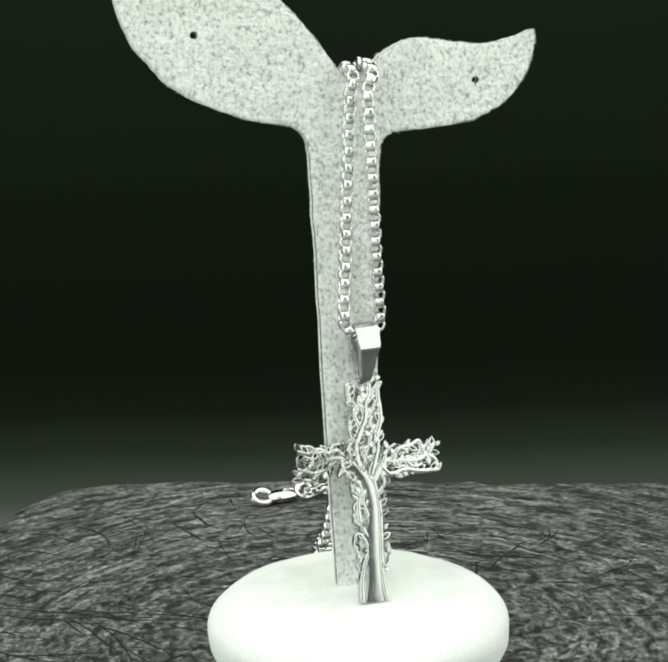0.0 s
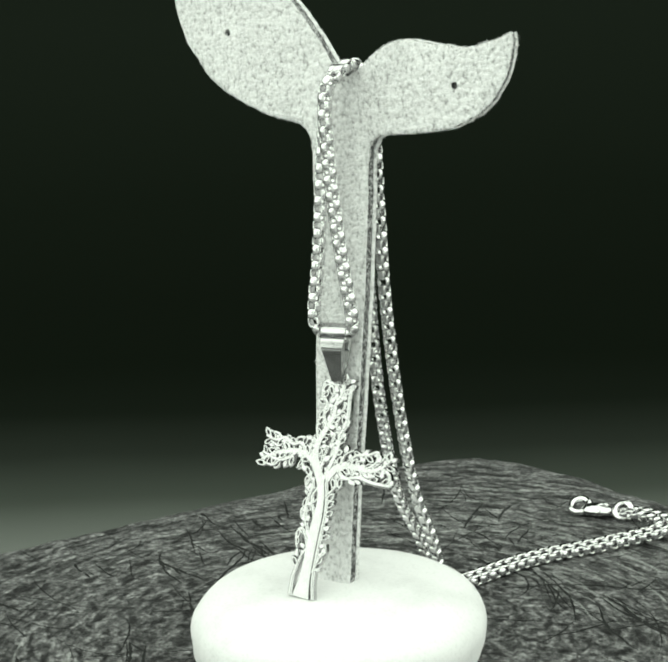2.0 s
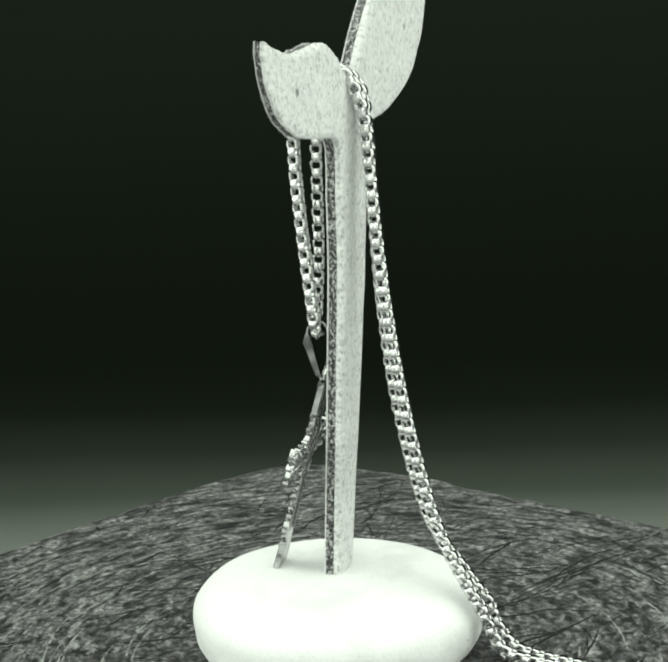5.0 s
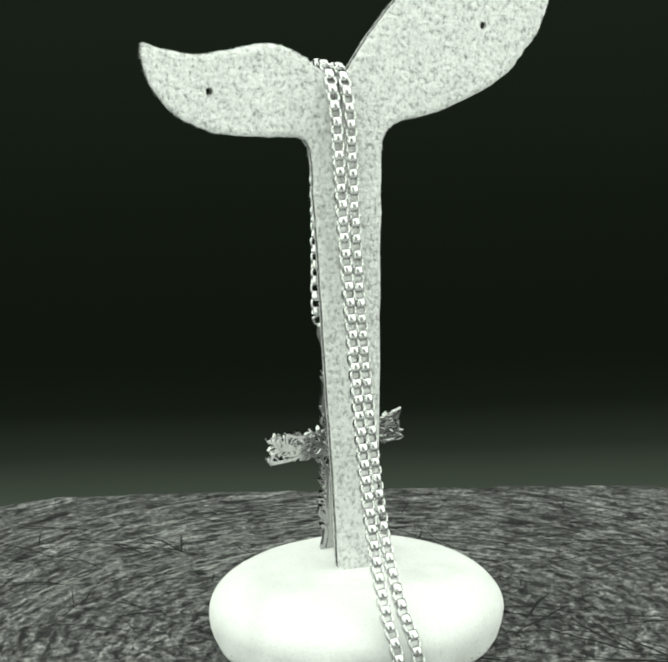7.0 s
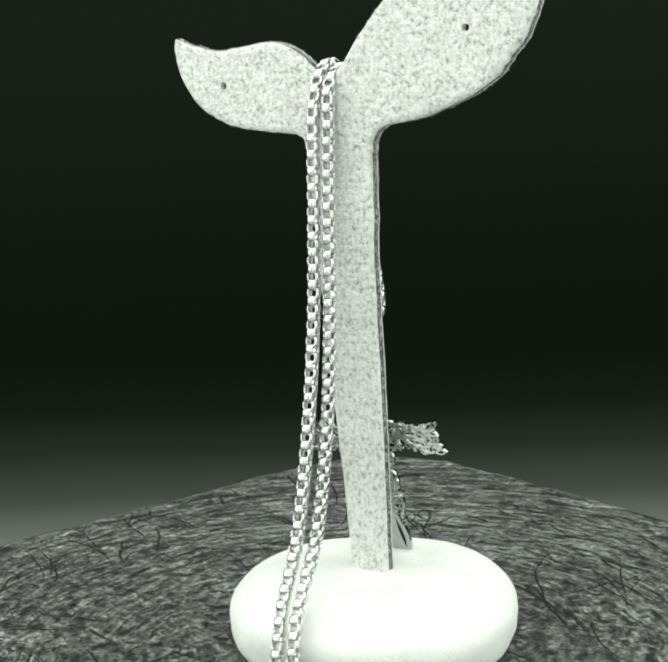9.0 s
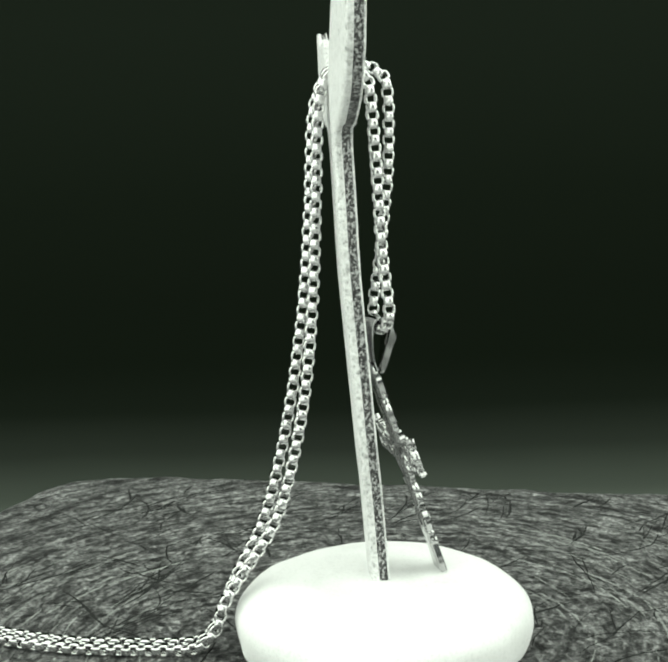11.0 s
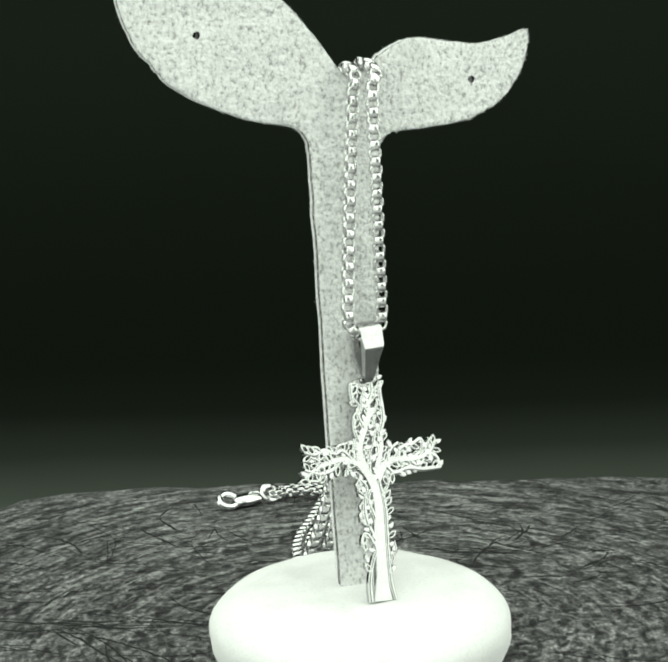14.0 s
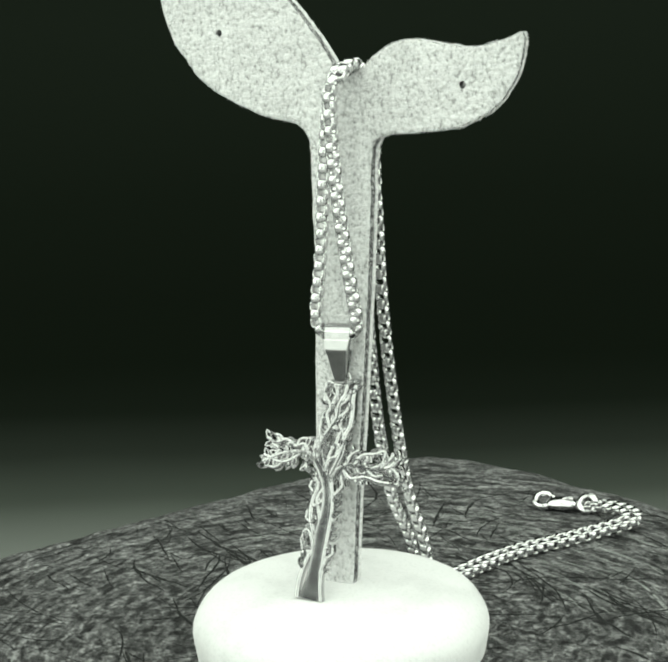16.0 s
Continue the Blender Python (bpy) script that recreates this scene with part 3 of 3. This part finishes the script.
def pendant():
    trunk = [(0.1, 0.0), (0.2, 3.0), (0.4, 6.5), (0.5, 11.0), (0.7, 16.0), (1.0, 19.6), (0.8, 23.2), (-0.1, 26.6), (-1.6, 28.8)]
    trunk = [(x - 0.45, y) for x, y in trunk]
    body = part("pendant", ribbon(trunk, [4.6, 3.5, 2.8, 2.7, 2.7, 2.3, 2.1, 2.3, 1.8], dome=0.5), CHROME, NECK, "polished steel tree of life cross with pierced leaves")
    body.matrix_basis = PEND
    LEAVES = [leaf_mesh(True), leaf_mesh(False)]
    # (way, width at the root, width at the end)
    boughs = [
        # beside the trunk, a groove's width away
        ([(2.7, 0.0), (2.05, 3.2), (1.85, 6.5), (1.9, 11.0), (2.1, 16.0), (2.2, 19.6), (1.85, 23.2), (1.2, 26.2), (1.5, 28.4)], 0.8, 0.7),
        # up the shaft
        ([(-1.1, 28.2), (-2.7, 31.4), (-2.8, 34.6), (-1.5, 37.6), (0.0, 40.8), (0.2, 44.0), (1.3, 46.4), (1.3, 48.6)], 1.7, 0.7),
        ([(-1.0, 28.8), (-0.4, 31.3), (1.4, 32.4), (1.4, 34.9), (0.1, 33.9), (-0.7, 31.6)], 0.75, 0.6),
        ([(0.6, 28.0), (2.5, 33.8), (2.5, 36.8), (3.5, 39.7), (3.6, 42.7), (3.3, 45.7), (3.5, 48.8)], 1.0, 0.75),
        ([(-3.5, 44.2), (-3.8, 46.6), (-3.4, 48.5), (-0.7, 48.1), (2.3, 49.2)], 0.65, 0.6),
        ([(-2.5, 34.6), (-3.6, 37.7), (-3.7, 40.4)], 0.75, 0.5),
        ([(-1.1, 38.1), (-2.5, 41.2), (-2.0, 43.2), (-3.5, 45.3)], 0.75, 0.5),
        ([(0.1, 43.4), (1.8, 45.2), (2.4, 47.5)], 0.65, 0.5),
        ([(0.0, 40.8), (1.8, 42.2), (2.6, 44.5)], 0.65, 0.5),
        ([(0.7, 35.1), (1.3, 37.4), (2.6, 38.9)], 0.65, 0.5),
        # along the arms
        ([(-1.6, 28.2), (-3.7, 30.8), (-6.9, 31.8), (-10.5, 31.4), (-13.9, 30.0), (-16.6, 28.4)], 1.6, 0.7),
        ([(-5.0, 31.5), (-7.0, 33.7), (-9.0, 33.1), (-11.4, 34.2), (-13.8, 33.3), (-16.4, 34.0)], 0.85, 0.6),
        ([(-7.5, 31.7), (-10.0, 29.6), (-12.7, 29.0), (-15.0, 29.6), (-16.6, 30.1)], 0.8, 0.6),
        ([(-10.5, 31.4), (-11.3, 32.9), (-9.2, 34.0)], 0.65, 0.5),
        ([(-13.9, 30.0), (-13.0, 31.8), (-14.9, 32.8)], 0.65, 0.5),
        ([(-6.9, 31.8), (-5.8, 29.7), (-7.0, 28.0)], 0.65, 0.5),
        ([(0.7, 26.6), (3.0, 29.9), (6.3, 31.0), (10.2, 30.8), (14.2, 31.8), (16.5, 34.6)], 1.7, 0.7),
        ([(3.3, 29.6), (5.3, 27.9), (8.7, 28.7), (12.5, 28.2), (16.9, 28.3)], 0.85, 0.8),
        ([(5.7, 30.8), (7.3, 33.3), (10.6, 34.2), (12.6, 35.0), (12.5, 32.5), (9.9, 30.8)], 0.8, 0.6),
        ([(14.2, 31.8), (16.2, 30.6), (16.9, 28.2)], 0.8, 0.7),
        ([(8.9, 30.9), (10.7, 29.3), (13.0, 29.8)], 0.65, 0.5),
        ([(12.3, 31.6), (14.1, 33.6), (14.7, 35.2)], 0.65, 0.5),
        ([(3.7, 30.5), (4.7, 33.1), (6.8, 34.6)], 0.75, 0.5),
        ([(-8.7, 33.1), (-8.0, 34.8), (-6.2, 35.2)], 0.6, 0.5),
        ([(-12.4, 34.0), (-13.2, 34.8), (-14.4, 35.0)], 0.6, 0.5),
        ([(-11.6, 29.2), (-13.2, 27.6), (-15.2, 27.6)], 0.6, 0.5),
        ([(-3.6, 30.7), (-4.4, 33.0), (-3.6, 35.4)], 0.65, 0.5),
        ([(6.3, 31.0), (7.2, 29.6), (8.8, 29.6)], 0.6, 0.5),
        ([(10.2, 34.0), (9.0, 32.6), (7.6, 32.2)], 0.6, 0.5),
        ([(14.6, 32.2), (15.4, 33.6), (14.2, 35.0)], 0.6, 0.5),
        ([(-0.2, 42.0), (-1.4, 44.2), (-0.6, 46.6), (-1.8, 47.9)], 0.6, 0.5),
        ([(2.6, 36.6), (1.2, 39.2), (1.6, 41.4)], 0.6, 0.5),
        ([(-2.7, 33.0), (-4.2, 34.2), (-3.8, 36.2)], 0.6, 0.5),
        # down beside the trunk
        ([(-2.8, 20.4), (-1.4, 21.0), (-0.2, 22.6)], 0.6, 0.5),
        ([(-2.6, 23.4), (-4.0, 24.6), (-3.6, 26.2)], 0.6, 0.5),
        ([(-2.2, 16.6), (-3.8, 17.6), (-3.6, 19.6)], 0.6, 0.5),
        ([(-0.5, 13.2), (-1.9, 15.6), (-2.8, 18.6), (-2.8, 22.1), (-2.0, 25.1), (-3.2, 26.9)], 1.0, 0.6),
        ([(0.1, 16.1), (-0.9, 19.4), (-1.8, 22.4), (-0.4, 25.2)], 0.85, 0.6),
        ([(-0.6, 10.0), (-1.7, 13.2), (-3.2, 15.1), (-4.2, 13.3), (-3.6, 10.6)], 0.75, 0.5),
        ([(1.5, 23.0), (3.5, 25.7), (3.1, 28.3)], 0.75, 0.5),
        ([(1.4, 5.8), (2.7, 9.4), (3.8, 10.8), (3.5, 12.9)], 0.75, 0.5),
        ([(-3.2, 0.0), (-3.2, 4.0), (-2.0, 8.7), (-0.6, 11.5)], 0.9, 0.8),
    ]

    def inside(x, y):
        return (abs(x) < 4.5 and 7 < y < 50.0) or (abs(x) < 18.0 and 27.0 < y < 36.0)
    taken = []
    for pts, w0, w1 in boughs:
        n = len(pts)
        part("branch", ribbon(pts, [0.16 + 1.12 * (w0 + (w1 - w0) * i / (n - 1)) for i in range(n)], 1.5, dome=0.4), CHROME, body)
        line = spline(pts, 10)
        run, flip, since = 0.0, 1, 0.6
        for a, b in zip(line, line[1:]):
            run += (b - a).length
            since += (b - a).length
            last = b is line[-1]
            if since < 0.7 and not last:
                continue
            since, flip = 0.0, -flip
            base = math.atan2((b - a).y, (b - a).x)
            ang = base if last else base + flip * radians(random.uniform(30, 60))
            size = random.uniform(0.74, 1.12)
            tip = Vector((b.x + math.cos(ang) * 2.5 * size, b.y + math.sin(ang) * 2.5 * size))
            mid = Vector((b.x + math.cos(ang) * 1.4 * size, b.y + math.sin(ang) * 1.4 * size))
            over = abs(mid.x - 0.6) < 2.0 and mid.y < 27
            if over or not inside(tip.x, tip.y) or any((mid - o).length < 1.02 for o in taken):
                continue
            taken.append(mid)
            ob = new("leaf", LEAVES[0 if size > 0.88 else 1])
            ob.parent = body
            ob.matrix_basis = pose(b.x * MM, b.y * MM, random.uniform(-0.1, 0.1) * MM, random.uniform(-2, 2), random.uniform(-2, 2), math.degrees(ang) - 90) @ Matrix.Diagonal((size * 1.1, size, 0.96, 1))
    # hanging loop at the head
    ring = [((0.3 + 1.25 * math.cos(k * math.tau / 20)) * MM, (49.9 + 1.5 * math.sin(k * math.tau / 20)) * MM, 0) for k in range(20)]
    part("hanging_loop", tube(ring, 0.00042, 8, True), CHROME, body)


pendant()


# clasp at the end of the tail
def clasp():
    def ring_at(name, x, y, zc, r, wire, tilt):
        pts = []
        for k in range(24):
            a = k * math.tau / 24
            v = Vector((r * math.cos(a), 0, r * math.sin(a)))
            v.rotate(Euler((radians(tilt), 0, radians(20))))
            pts.append((Vector((x, y, zc)) + v) * MM - NECK_AT)
        part(name, tube(pts, wire * MM, 8, True), LINKS, NECK, "round steel ring")
    ring_at("end_ring", -27.8, 109.6, 2.4, 2.6, 1.1, -58)
    ring_at("jump_ring", -15.2, 113.8, 2.8, 2.4, 1.0, -45)
    body = [(-26.2, 109.2, 1.9), (-24.6, 109.8, 2.0), (-22.3, 110.6, 2.1), (-20.0, 111.4, 2.2), (-18.0, 112.1, 2.2)]
    part("clasp_body", tube([Vector(q) * MM - NECK_AT for q in spline(body, 5)], [(1.4 + 1.25 * math.sin(math.pi * (i / 20)) ** 0.8) * MM for i in range(21)], 10, flat=0.75), LINKS, NECK, "lobster clasp body")
    lever = [(-21.5, 110.2, 3.7), (-20.0, 110.7, 4.3), (-18.6, 111.3, 4.0)]
    part("clasp_lever", tube([Vector(q) * MM - NECK_AT for q in spline(lever, 5)], 0.0005, 8), LINKS, NECK, "small thumb lever")


clasp()


# ---- movement: all that stands on the board turns with it ----
def motions():
    for thing, at in ((BOARD, Vector((0, 0, 0))), (STAND, BASE_AT), (NECK, NECK_AT)):
        walk(thing, [(t, pose(0, 0, 0, 0, 0, a) @ Matrix.Translation(at)) for t, a in TURN])


motions()
